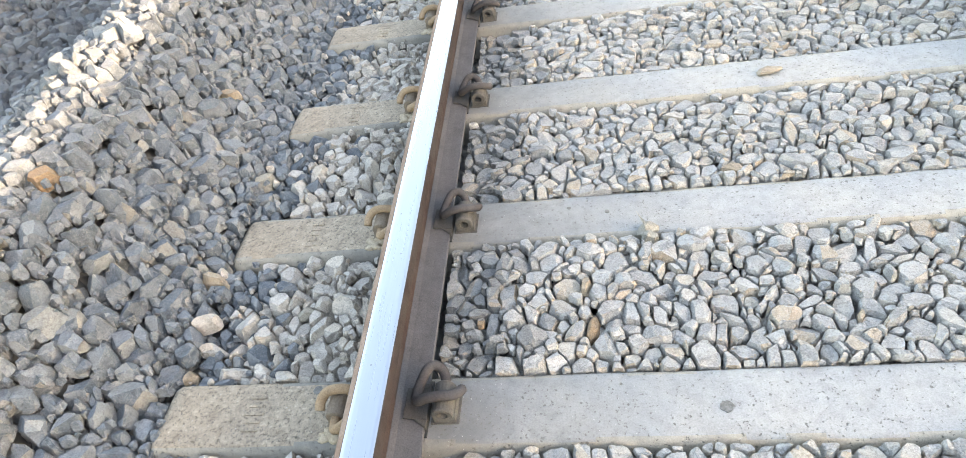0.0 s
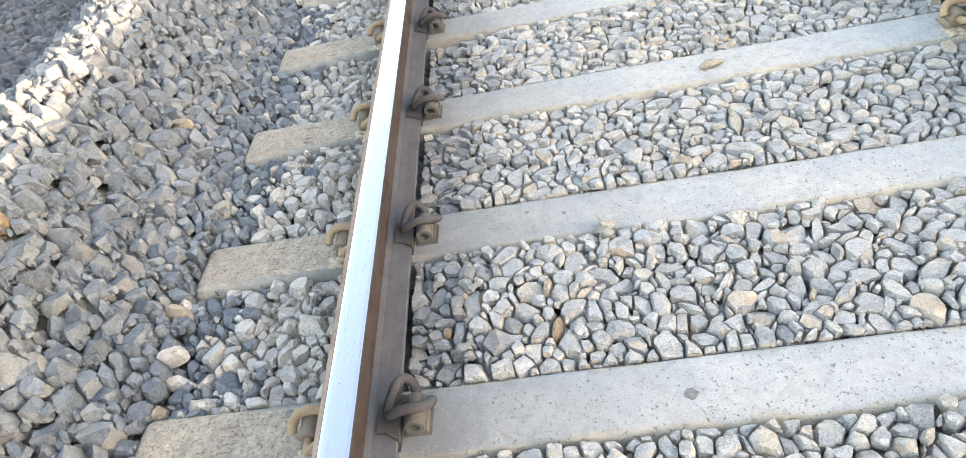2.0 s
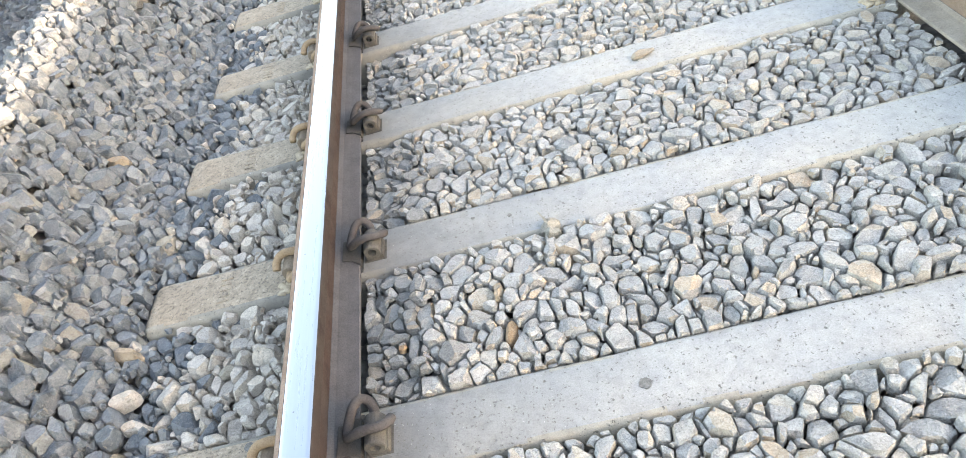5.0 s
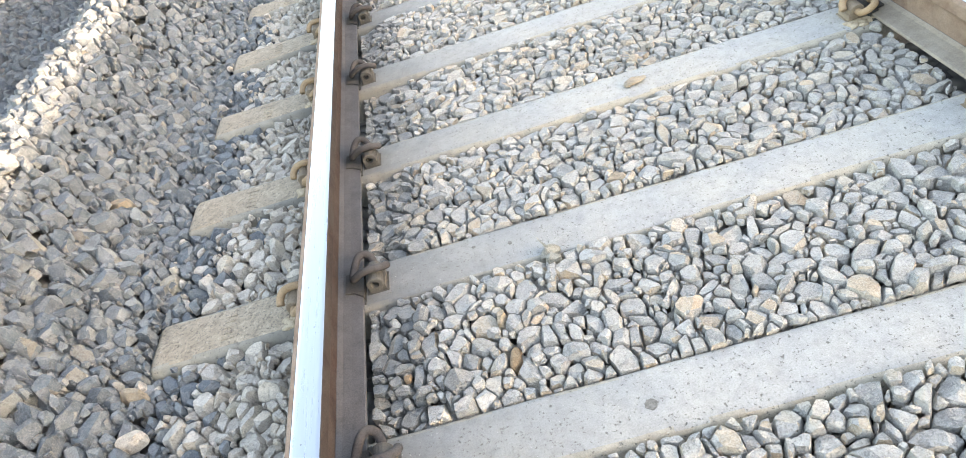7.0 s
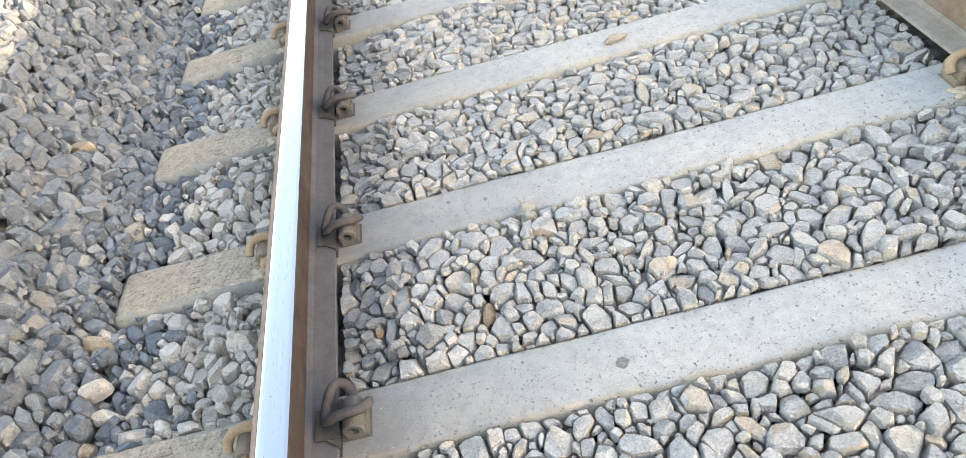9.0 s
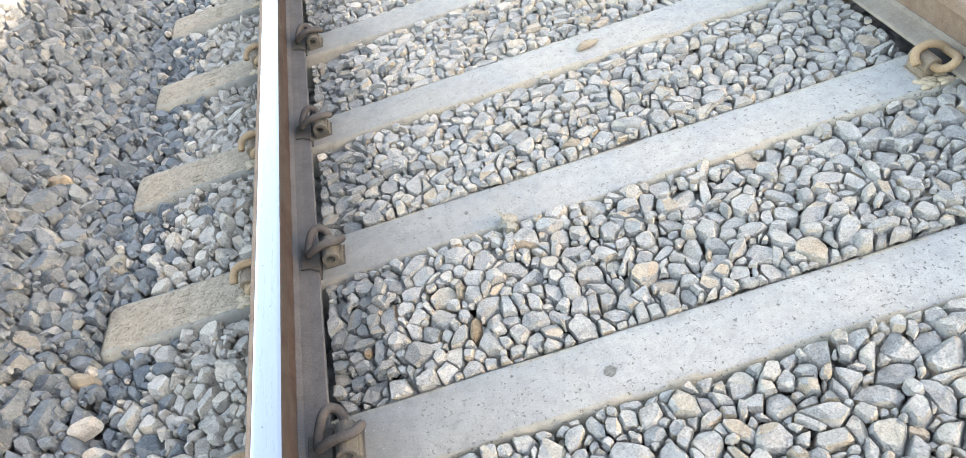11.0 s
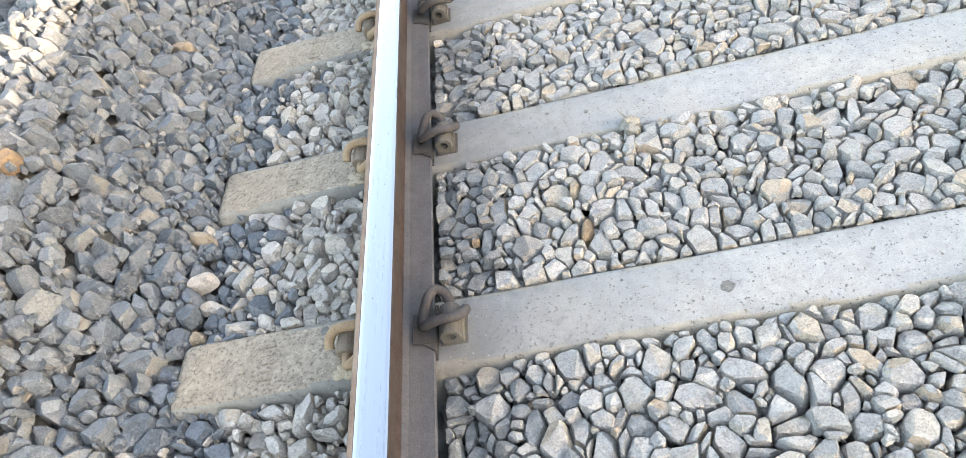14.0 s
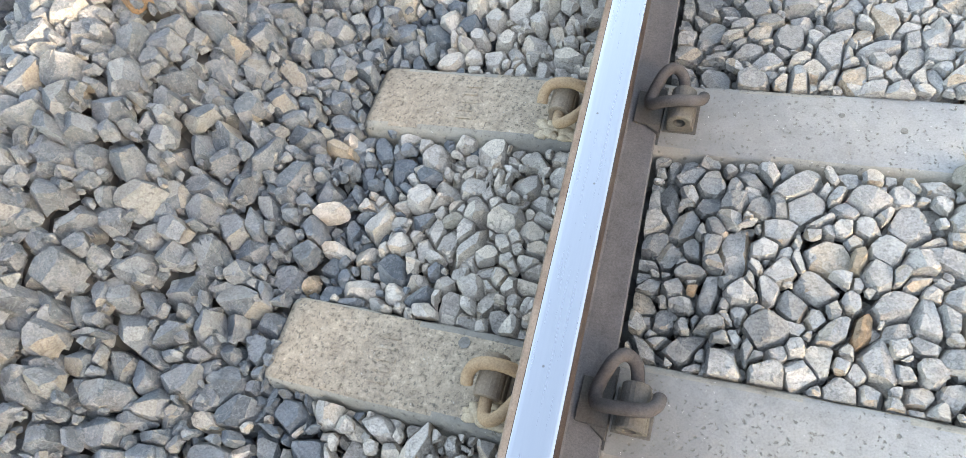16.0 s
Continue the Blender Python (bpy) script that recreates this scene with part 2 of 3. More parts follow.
ear_t.links.new(mix(ear_t, ramp(ear_t, grain(ear_t, 0.6, 6), ((0.3, (0.24, 0.21, 0.165)), (0.7, (0.34, 0.30, 0.24)))),
                    ramp(ear_t, grain(ear_t, 14, 5), ((0.3, 0.7), (0.7, 1.15))), 0.8, "MULTIPLY"), ear_b.inputs["Base Color"])
relief(ear_t, ear_b, grain(ear_t, 9, 6), 0.8, 0.05)
WALL = concrete_material("shade_wall_concrete", (0.266, 0.255, 0.237), (0.311, 0.289, 0.259), 0.7)
YELLOW, _, yel_b = material("yellow_litter", 0.6)
yel_b.inputs["Base Color"].default_value = (0.62, 0.50, 0.10, 1)
PINK, _, pin_b = material("pink_litter", 0.6)
pin_b.inputs["Base Color"].default_value = (0.62, 0.20, 0.27, 1)


# ---------- mesh helpers ----------
def mesh_of(bm, mat, smooth=False):
    me = bpy.data.meshes.new("mesh")
    bm.to_mesh(me)
    bm.free()
    me.materials.append(mat)
    if smooth:
        for p in me.polygons:
            p.use_smooth = True
    return me


def part(name, bm, mat, parent, label="", smooth=False):
    ob = new(name, mesh_of(bm, mat, smooth) if isinstance(bm, bmesh.types.BMesh) else bm)
    ob.parent = parent
    if label:
        ob["label"] = label
    return ob


def extrusion(profile, y0, y1, closed=True, steps=1):
    """A profile of (x, z), run along y."""
    bm = bmesh.new()
    rings = [[bm.verts.new((x, y0 + (y1 - y0) * k / steps, z)) for x, z in profile] for k in range(steps + 1)]
    n = len(profile)
    for a, b in zip(rings, rings[1:]):
        for i in range(n if closed else n - 1):
            bm.faces.new((a[i], b[i], b[(i + 1) % n], a[(i + 1) % n]))
    if closed:
        bm.faces.new(rings[0])
        bm.faces.new(rings[-1][::-1])
    bmesh.ops.recalc_face_normals(bm, faces=bm.faces)
    return bm


def box(x0, x1, y0, y1, z0, z1, bevel=0.0, bm=None):
    b = bmesh.new()
    vs = [b.verts.new((x, y, z)) for z in (z0, z1) for y in (y0, y1) for x in (x0, x1)]
    for f in ((0, 2, 3, 1), (4, 5, 7, 6), (0, 1, 5, 4), (2, 6, 7, 3), (0, 4, 6, 2), (1, 3, 7, 5)):
        b.faces.new([vs[i] for i in f])
    if bevel:
        bmesh.ops.bevel(b, geom=b.edges[:], offset=bevel, segments=2, affect="EDGES", profile=0.6)
    return b


def tube(points, radius, sides=14, smooth_steps=8):
    """A round rod along a smooth curve through the points."""
    pts = [Vector(p) for p in points]
    ext = [pts[0] * 2 - pts[1], *pts, pts[-1] * 2 - pts[-2]]
    line = []
    for i in range(1, len(ext) - 2):
        p0, p1, p2, p3 = ext[i - 1:i + 3]
        for k in range(smooth_steps):
            u = k / smooth_steps
            line.append(0.5 * (2 * p1 + (p2 - p0) * u + (2 * p0 - 5 * p1 + 4 * p2 - p3) * u * u + (3 * p1 - p0 - 3 * p2 + p3) * u ** 3))
    line.append(pts[-1])
    bm = bmesh.new()
    rings, side = [], None
    for i, p in enumerate(line):
        way = (line[min(i + 1, len(line) - 1)] - line[max(i - 1, 0)]).normalized()
        if side is None:
            side = way.orthogonal().normalized()
        side = (side - way * side.dot(way)).normalized()
        up = way.cross(side)
        rings.append([bm.verts.new(p + radius * (math.cos(a) * side + math.sin(a) * up)) for a in (2 * math.pi * k / sides for k in range(sides))])
    for a, b in zip(rings, rings[1:]):
        for k in range(sides):
            bm.faces.new((a[k], a[(k + 1) % sides], b[(k + 1) % sides], b[k]))
    bm.faces.new(rings[0][::-1])
    bm.faces.new(rings[-1])
    bmesh.ops.recalc_face_normals(bm, faces=bm.faces)
    return bm


def join(*bms):
    whole = bmesh.new()
    for b in bms:
        me = bpy.data.meshes.new("piece")
        b.to_mesh(me)
        b.free()
        whole.from_mesh(me)
        bpy.data.meshes.remove(me)
    return whole


# ---------- plan ----------
RAIL_TOP, HEAD, FOOT, FOOT_Z, PAD_Z = 0.158, 0.0335, 0.0685, 0.007, 0.002
RAIL_X = (0.0, 1.715)
SKEW = -0.026                                   # the sleepers lie a little askew to the rails
SLEEPER_Y = [-1.64, -1.083, -0.527, 0.030, 0.561, 1.117, 1.674] + [1.674 + 0.557 * k for k in range(1, 9)]
SLEEPER_TOP, SLEEPER_HALF = 0.002, 0.070
SLEEPER_X0, SLEEPER_X1 = -0.505, 2.22


def smoothstep(a, b, v):
    u = np.clip((v - a) / (b - a), 0, 1)
    return u * u * (3 - 2 * u)


def ballast_level(x, y):
    """The height of the ballast's surface: cribs, shoulder, the heaped ridge beside the track and the ground beyond it."""
    x, y = np.asarray(x, float), np.asarray(y, float)
    crib = 0.006 - 0.024 * np.exp(-((x - 0.1) / 0.07) ** 2) - 0.017 * smoothstep(0.0, -0.12, x)
    wave = 0.008 * np.sin(3.1 * y + 1.3 * x) + 0.006 * np.sin(7.3 * y - 4.1 * x)
    xs = x - 0.06 * np.exp(-((y - 0.25) / 0.3) ** 2) - 0.02 * np.sin(2.3 * y + 0.5)
    ridge = np.interp(xs, [-2.9, -1.85, -1.5, -1.27, -1.14, -1.02, -0.94, -0.84, -0.70, -0.58, -0.44],
                      [0.03, 0.07, 0.13, 0.245, 0.30, 0.285, 0.24, 0.155, 0.068, 0.016, -0.011])
    far = np.interp(x, [2.2, 2.6, 3.4], [0.0, -0.02, -0.17])
    return np.where(x > -0.5, crib + far, ridge) + wave


# ---------- ground ----------
def ground():
    bm = bmesh.new()
    ring = [bm.verts.new((x, y, -0.32)) for x, y in ((-900, -900), (900, -900), (900, 900), (-900, 900))]
    bm.faces.new(ring)
    ob = new("ground", mesh_of(bm, EARTH))
    return tagged(ob, "dry stony earth beside the railway embankment", "ground", kind="structure")


def ballast_bed(name, x_from, x_to, label):
    xs, ys = np.arange(x_from, x_to + 0.01, 0.05), np.arange(-3.0, 7.01, 0.05)
    gx, gy = np.meshgrid(xs, ys, indexing="ij")
    covered = (gx > -3.2) & (gx < 2.3) & (gy > -0.55) & (gy < 2.5 + np.maximum(0, -gx) * 1.0)
    gz = ballast_level(gx, gy) - np.where(covered, 0.085, 0.040)
    gz = np.where((gx < -3.55) | (gx > 3.95) | (gy < -2.96) | (gy > 6.96), -0.4, gz)
    nx, ny = gx.shape
    idx = np.arange(nx * ny).reshape(nx, ny)
    faces = np.stack([idx[:-1, :-1], idx[1:, :-1], idx[1:, 1:], idx[:-1, 1:]], -1).reshape(-1, 4)
    me = bpy.data.meshes.new(name)
    me.from_pydata(np.stack([gx, gy, gz], -1).reshape(-1, 3).tolist(), [], faces.tolist())
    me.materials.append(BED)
    return tagged(new(name, me), label, "ballast", kind="structure")


ground()
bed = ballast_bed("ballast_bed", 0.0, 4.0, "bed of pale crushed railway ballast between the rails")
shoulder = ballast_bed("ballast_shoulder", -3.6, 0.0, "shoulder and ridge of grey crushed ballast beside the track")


def unseen_shade_wall(y0, y1, top):
    root = new("unseen_shade_wall", mesh_of(box(7.0, 7.25, y0, y1, -0.4, top, 0.02), WALL))
    return tagged(root, "plain grey concrete wall, unseen, added to shade the track", "wall", kind="structure")


unseen_shade_wall(-2.6, 30, 1.655)                   # added out of view to shade the track; steps slant the shadow's edge
unseen_shade_wall(-3.2, -2.605, 1.68)
unseen_shade_wall(-30, -3.205, 1.715)


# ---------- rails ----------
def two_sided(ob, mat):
    """The side that looks away from the second rail's bed, towards -x: tan dust, and the sunlit ridge's warm light
    painted in.
    """
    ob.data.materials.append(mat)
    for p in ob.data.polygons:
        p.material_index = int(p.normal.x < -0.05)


def rail(x0):
    root = tagged(new("rail"), "worn steel rail with a bright polished top and rusty sides", "rail", "rails of the track")
    root.location = (x0, 0, 0)
    y0, y1, T = -2.2, 7.0, RAIL_TOP
    half = [(0.0085, 0.030), (0.0075, 0.050), (0.0075, 0.085), (0.010, 0.100)]
    two_sided(part("web", extrusion(half + [(-x, z) for x, z in half[::-1]], y0, y1), WEB_RUST, root, "rust-brown web"), WARM_LIT_RUST)
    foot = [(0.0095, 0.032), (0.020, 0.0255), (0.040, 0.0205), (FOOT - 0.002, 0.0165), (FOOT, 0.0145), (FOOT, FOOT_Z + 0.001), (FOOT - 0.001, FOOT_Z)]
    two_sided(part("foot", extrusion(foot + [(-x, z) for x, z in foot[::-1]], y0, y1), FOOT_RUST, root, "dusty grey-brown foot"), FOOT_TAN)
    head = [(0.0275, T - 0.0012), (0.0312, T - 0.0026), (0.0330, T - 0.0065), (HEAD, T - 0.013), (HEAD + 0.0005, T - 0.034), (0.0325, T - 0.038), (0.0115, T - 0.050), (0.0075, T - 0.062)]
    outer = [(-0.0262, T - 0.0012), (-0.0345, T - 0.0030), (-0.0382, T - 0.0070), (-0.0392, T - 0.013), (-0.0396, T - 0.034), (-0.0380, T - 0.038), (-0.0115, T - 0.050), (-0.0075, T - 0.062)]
    two_sided(part("head", extrusion(head + outer[::-1], y0, y1), HEAD_RUST, root, "rusty sides of the rail head"), WARM_LIT_RUST)
    top = [(0.0322, T - 0.0018), (0.0290, T - 0.0007), (0.0255, T - 0.0002), (0.012, T), (-0.010, T), (-0.0190, T - 0.0003), (-0.0240, T - 0.0009), (-0.0275, T - 0.0018)]
    under = [(-0.0265, T - 0.0050), (0.0280, T - 0.0062)]
    part("running_surface", extrusion(top + under, y0, y1), POLISH, root, "polished bright running surface", smooth=False)
    return root


for x in RAIL_X:
    rail(x)


# ---------- sleepers ----------
def sleeper_mesh(seed):
    rng = random.Random(seed)
    top, h = SLEEPER_TOP, SLEEPER_HALF
    prof = [(-h - 0.045, -0.205), (-h - 0.017, -0.040), (-h - 0.0085, -0.012), (-h - 0.003, -0.003), (-h + 0.006, 0.0),
            (0, 0.0006), (h - 0.006, 0.0), (h + 0.003, -0.003), (h + 0.0085, -0.012), (h + 0.017, -0.040), (h + 0.045, -0.205)]
    bm = bmesh.new()
    rings = []
    xs = [SLEEPER_X0 - 0.012, SLEEPER_X0 - 0.006, SLEEPER_X0 + 0.008] + [SLEEPER_X0 + 0.05 + k * 0.065 for k in range(41)] + [SLEEPER_X1 - 0.008, SLEEPER_X1 + 0.006, SLEEPER_X1 + 0.012]
    for i, x in enumerate(xs):
        edge = {0: (0.90, 0.022), 1: (0.965, 0.008), 2: (1.0, 0.001)}.get(min(i, len(xs) - 1 - i), (1.0, 0.0))
        rings.append([bm.verts.new((x + (0.02 if z < -0.1 else 0) * (-1 if i < 3 else 1 if i > len(xs) - 4 else 0),
                                    y * edge[0] + rng.uniform(-0.0012, 0.0012), top + z - edge[1] * (1 if z > -0.1 else 0) + rng.uniform(-0.0007, 0.0007))) for y, z in prof])
    for a, b in zip(rings, rings[1:]):
        for k in range(len(prof) - 1):
            bm.faces.new((a[k], b[k], b[k + 1], a[k + 1]))
    bm.faces.new(rings[0])
    bm.faces.new(rings[-1][::-1])
    bmesh.ops.recalc_face_normals(bm, faces=bm.faces)
    me = mesh_of(bm, CONCRETE, True)
    me.materials.append(GRIMY)                   # the ends outside the rails are grimier
    me.materials.append(FLANK)                   # and the flanks keep tan dust
    for p in me.polygons:
        p.material_index = 2 if abs(p.normal.y) > 0.3 else int(p.center.x < -0.02 or p.center.x > RAIL_X[1] + 0.02)
    return me


def housing_bm():
    """Cast shoulder: a bored cylinder along the rail on a flared base; stands at the rail's +x side."""
    sides, r, bore = 20, 0.0212, 0.0106
    bm = bmesh.new()
    rings = []
    for y, rad in ((0.020, bore), (-0.0335, bore), (-0.034, r - 0.002), (-0.032, r), (0.032, r), (0.034, r - 0.002), (0.034, bore)):
        rings.append([bm.verts.new((0.106 + rad * math.cos(a), y, 0.031 + rad * math.sin(a))) for a in (2 * math.pi * k / sides for k in range(sides))])
    for a, b in zip(rings, rings[1:]):
        for k in range(sides):
            bm.faces.new((a[k], a[(k + 1) % sides], b[(k + 1) % sides], b[k]))
    bmesh.ops.recalc_face_normals(bm, faces=bm.faces)
    return join(bm, box(0.0835, 0.1290, -0.031, 0.031, -0.02, 0.022, 0.005), box(0.0775, 0.134, -0.034, 0.034, -0.02, 0.0042, 0.0015))


HOUSING, HOUSING_TAN = mesh_of(housing_bm(), IRON, False), mesh_of(housing_bm(), IRON_TAN, False)


def clip_mesh(mat):
    rod = [(0.106, -0.018, 0.031), (0.106, 0.022, 0.031), (0.104, 0.048, 0.033), (0.097, 0.064, 0.043), (0.083, 0.067, 0.054), (0.070, 0.056, 0.055),
           (0.060, 0.036, 0.048), (0.053, 0.016, 0.040), (0.052, 0.002, 0.0385), (0.059, -0.009, 0.047), (0.080, -0.012, 0.060), (0.104, -0.011, 0.0645),
           (0.126, -0.007, 0.060), (0.138, 0.006, 0.049), (0.140, 0.020, 0.039)]
    return mesh_of(tube(rod, 0.0100), mat, True)


CLIP_A, CLIP_B = clip_mesh(CLIP_RUST), clip_mesh(CLIP_TAN)


def liner_mesh():
    prof = [(0.028, 0.0245), (0.040, 0.0213), (FOOT - 0.003, 0.0172), (FOOT + 0.001, 0.0160), (FOOT + 0.001, 0.0045), (FOOT + 0.0055, 0.0045), (FOOT + 0.0055, 0.0225), (FOOT - 0.002, 0.0232), (0.040, 0.0265), (0.028, 0.0292)]
    bm = extrusion(prof, -0.034, 0.034)
    tab = extrusion([(0.050, 0.0203), (FOOT + 0.001, 0.0165), (FOOT + 0.001, 0.006), (FOOT + 0.0052, 0.006), (FOOT + 0.0052, 0.0215), (0.050, 0.0252)], -0.050, -0.0341)
    tab2 = extrusion([(0.050, 0.0203), (FOOT + 0.001, 0.0165), (FOOT + 0.001, 0.006), (FOOT + 0.0052, 0.006), (FOOT + 0.0052, 0.0215), (0.050, 0.0252)], 0.0341, 0.046)
    whole = join(bm, tab, tab2)
    # the front corner is cut off aslant
    for v in whole.verts:
        if v.co.y < -0.045 and v.co.x < 0.06:
            v.co.y += 0.014
    bmesh.ops.bevel(whole, geom=whole.edges[:], offset=0.0008, segments=1, affect="EDGES")
    return mesh_of(whole, LINER)


LINER_MESH = liner_mesh()
PAD_MESH = mesh_of(box(-0.074, 0.074, -0.062, 0.062, PAD_Z, FOOT_Z - 0.0003), PAD)


def bar_row(parent, marks, x, y, seed):
    """Cast numerals too worn to read: short raised bars."""
    rng = random.Random(seed)
    for k in range(marks):
        w, l = rng.uniform(0.005, 0.009), rng.uniform(0.026, 0.042)
        yy = y + (k - marks / 2) * 0.019
        part("cast_mark", box(x - l / 2, x + l / 2, yy - w / 2, yy + w / 2, SLEEPER_TOP - 0.001, SLEEPER_TOP + 0.0030, 0.0012), GRIMY, parent)


def stain(parent, name, x, y, r, seed):
    rng = random.Random(seed)
    bm = bmesh.new()
    ring = [bm.verts.new((x + r * rng.uniform(0.85, 1.12) * math.cos(a), y + r * rng.uniform(0.85, 1.12) * math.sin(a), SLEEPER_TOP + 0.0016)) for a in (2 * math.pi * k / 18 for k in range(18))]
    low = [bm.verts.new((v.co.x, v.co.y, SLEEPER_TOP - 0.002)) for v in ring]
    bm.faces.new(ring)
    for k in range(18):
        bm.faces.new((ring[k], low[k], low[(k + 1) % 18], ring[(k + 1) % 18]))
    bmesh.ops.recalc_face_normals(bm, faces=bm.faces)
    part(name, bm, SPOT, parent)


def mud_mesh(seed):
    """Low crumbly cake of dust in front of a housing."""
    g = random.Random(seed)
    lumps = []
    for _ in range(36):
        b = bmesh.new()
        bmesh.ops.create_icosphere(b, subdivisions=1, radius=1.0)
        r = g.uniform(0.005, 0.014)
        x, y = -0.105 + g.gauss(0, 0.021), -0.048 + g.gauss(0, 0.011)
        if y > -0.034:
            y = -0.040
        for v in b.verts:
            v.co = Vector((x + v.co.x * r * 1.3, max(-0.071, y + v.co.y * r), SLEEPER_TOP + v.co.z * r * 0.55)) + Vector((g.gauss(0, 0.0008), g.gauss(0, 0.0008), g.gauss(0, 0.0008)))
        lumps.append(b)
    return mesh_of(join(*lumps), MUD, True)


MUD_MESHES = [mud_mesh(k) for k in range(3)]
SLEEPER_MESHES = [sleeper_mesh(k) for k in range(4)]
for i, y in enumerate(SLEEPER_Y):
    s = tagged(new("concrete_sleeper", SLEEPER_MESHES[i % 4]), "weathered pale concrete sleeper bedded in grey ballast", "railway sleeper", "sleepers of the track")
    s.matrix_world = pose(0, y, 0, 0, 0, math.degrees(math.atan(SKEW)))
    for x0 in RAIL_X:
        for turn in (0, 180):
            h = part("clip_housing", HOUSING_TAN if turn else HOUSING, None, s, "rusty cast-iron clip housing")
            if turn and 2 <= i <= 9:
                part("dust_cake", MUD_MESHES[i % 3], None, s, "caked tan dust round the clip housing").matrix_basis = pose(x0, 0, 0)
            h.matrix_basis = pose(x0, 0, 0, 0, 0, turn)
            clip = tagged(new("rail_clip", CLIP_A if (turn == 0 and x0 == 0) else CLIP_B),
                          "rusty bent-rod spring clip gripping the rail foot" if (turn == 0 and x0 == 0) else "rusty spring clip caked with tan dust on the rail foot", "rail clip", "rail clips")
            clip.matrix_world = s.matrix_world @ pose(x0, 0, 0, 0, 0, turn)
            liner = tagged(new("rail_liner", LINER_MESH), "dull steel liner plate between clip and rail foot", "rail liner", "rail liners")
            liner.matrix_world = s.matrix_world @ pose(x0, 0, 0, 0, 0, turn)
        pad = tagged(new("rail_pad", PAD_MESH), "thin black rubber pad under the rail foot", "rail pad", "rail pads")
        pad.matrix_world = s.matrix_world @ pose(x0, 0, 0)
    if 2 <= i <= 8:
        bar_row(s, 5, -0.30, 0.008, 40 + i)
    if i == 3:
        stain(s, "oil_stain", 0.627, -0.008, 0.0125, 7)
        stain(s, "oil_stain", -0.175, 0.052, 0.0105, 9)
    if i == 4:
        stain(s, "oil_stain", 0.452, 0.008, 0.006, 8)
        stain(s, "oil_stain", 0.36, 0.03, 0.005, 11)


# ---------- ballast stones ----------
rng = np.random.default_rng(11)
PITCH = 0.075                                    # edge of the squares in which neighbours are looked up


def stone_sort(x, y):
    """0 the crib between the rails, 1 the shoulder, 2 the heaped ridge, 3 the rubble behind it."""
    return np.where(x > 0, 0, np.where(x > -0.62, 1, np.where(x > -1.42, 2, 3)))


MEAN_R = np.array([0.0126, 0.0120, 0.0140, 0.0205])
SPREAD = np.array([0.32, 0.34, 0.40, 0.36])


def may_lie(x, y, r):
    """No stone's middle on a sleeper or on a rail's foot."""
    for x0 in RAIL_X:
        if abs(x - x0) < FOOT + 0.004 + 0.45 * r:
            return False
    if SLEEPER_X0 - 0.4 * r < x < SLEEPER_X1:
        for ys in SLEEPER_Y:
            back = y - ys - SKEW * x
            if -0.087 - 0.32 * r < back < 0.079 + 0.5 * r:
                return False
    return True


def scatter(layer, tries):
    """Stones of all sizes, the large ones first, thrown until they lie close together; each has a long and a short axis."""
    near = rng.random(tries) < 0.62
    x = np.where(near, -1.25 + rng.random(tries) * 2.95, -3.2 + rng.random(tries) * 5.45)
    reach = np.minimum(5.6, 2.65 + np.maximum(0, -x) * 1.05) if layer == 0 else np.full(tries, 2.2)
    y = -0.68 + rng.random(tries) * (np.where(near, 2.2, reach) + 0.68)
    sort = stone_sort(x + rng.normal(0, 0.05, tries) * (x < -0.3), y)
    r = np.clip(MEAN_R[sort] * np.exp(rng.normal(0, 1, tries) * SPREAD[sort]), 0.0062, 0.034)
    late = rng.random(tries) * 0.55 - r / r.max()
    order = np.argsort(late)
    long = np.exp(np.abs(rng.normal(0.15, 0.19, tries)))
    turn = rng.uniform(0, math.pi, tries)
    squares = collections.defaultdict(list)
    kept = []
    for n in order:
        xn, yn, rn, k = float(x[n]), float(y[n]), float(r[n]), float(long[n])
        if not may_lie(xn, yn, rn):
            continue
        a, b, c, s = rn * k, rn / k, math.cos(turn[n]), math.sin(turn[n])
        ci, cj = int(xn // PITCH), int(yn // PITCH)
        free = True
        for i in (ci - 1, ci, ci + 1):
            for j in (cj - 1, cj, cj + 1):
                for xo, yo, ao, bo, co, so in squares[i, j]:
                    dx, dy = xn - xo, yn - yo
                    d2 = dx * dx + dy * dy
                    if d2 > 0.0072:
                        continue
                    d = math.sqrt(d2) + 1e-9
                    ux, uy = dx / d, dy / d
                    mine = 1 / math.sqrt(((ux * c + uy * s) / a) ** 2 + ((uy * c - ux * s) / b) ** 2)
                    other = 1 / math.sqrt(((ux * co + uy * so) / ao) ** 2 + ((uy * co - ux * so) / bo) ** 2)
                    if d < 0.84 * (mine + other):
                        free = False
                        break
                if not free:
                    break
            if not free:
                break
        if free:
            squares[ci, cj].append((xn, yn, a, b, c, s))
            kept.append((xn, yn, a, b, math.cos(turn[n]), math.sin(turn[n]), int(sort[n]), layer))
    return np.array(kept)


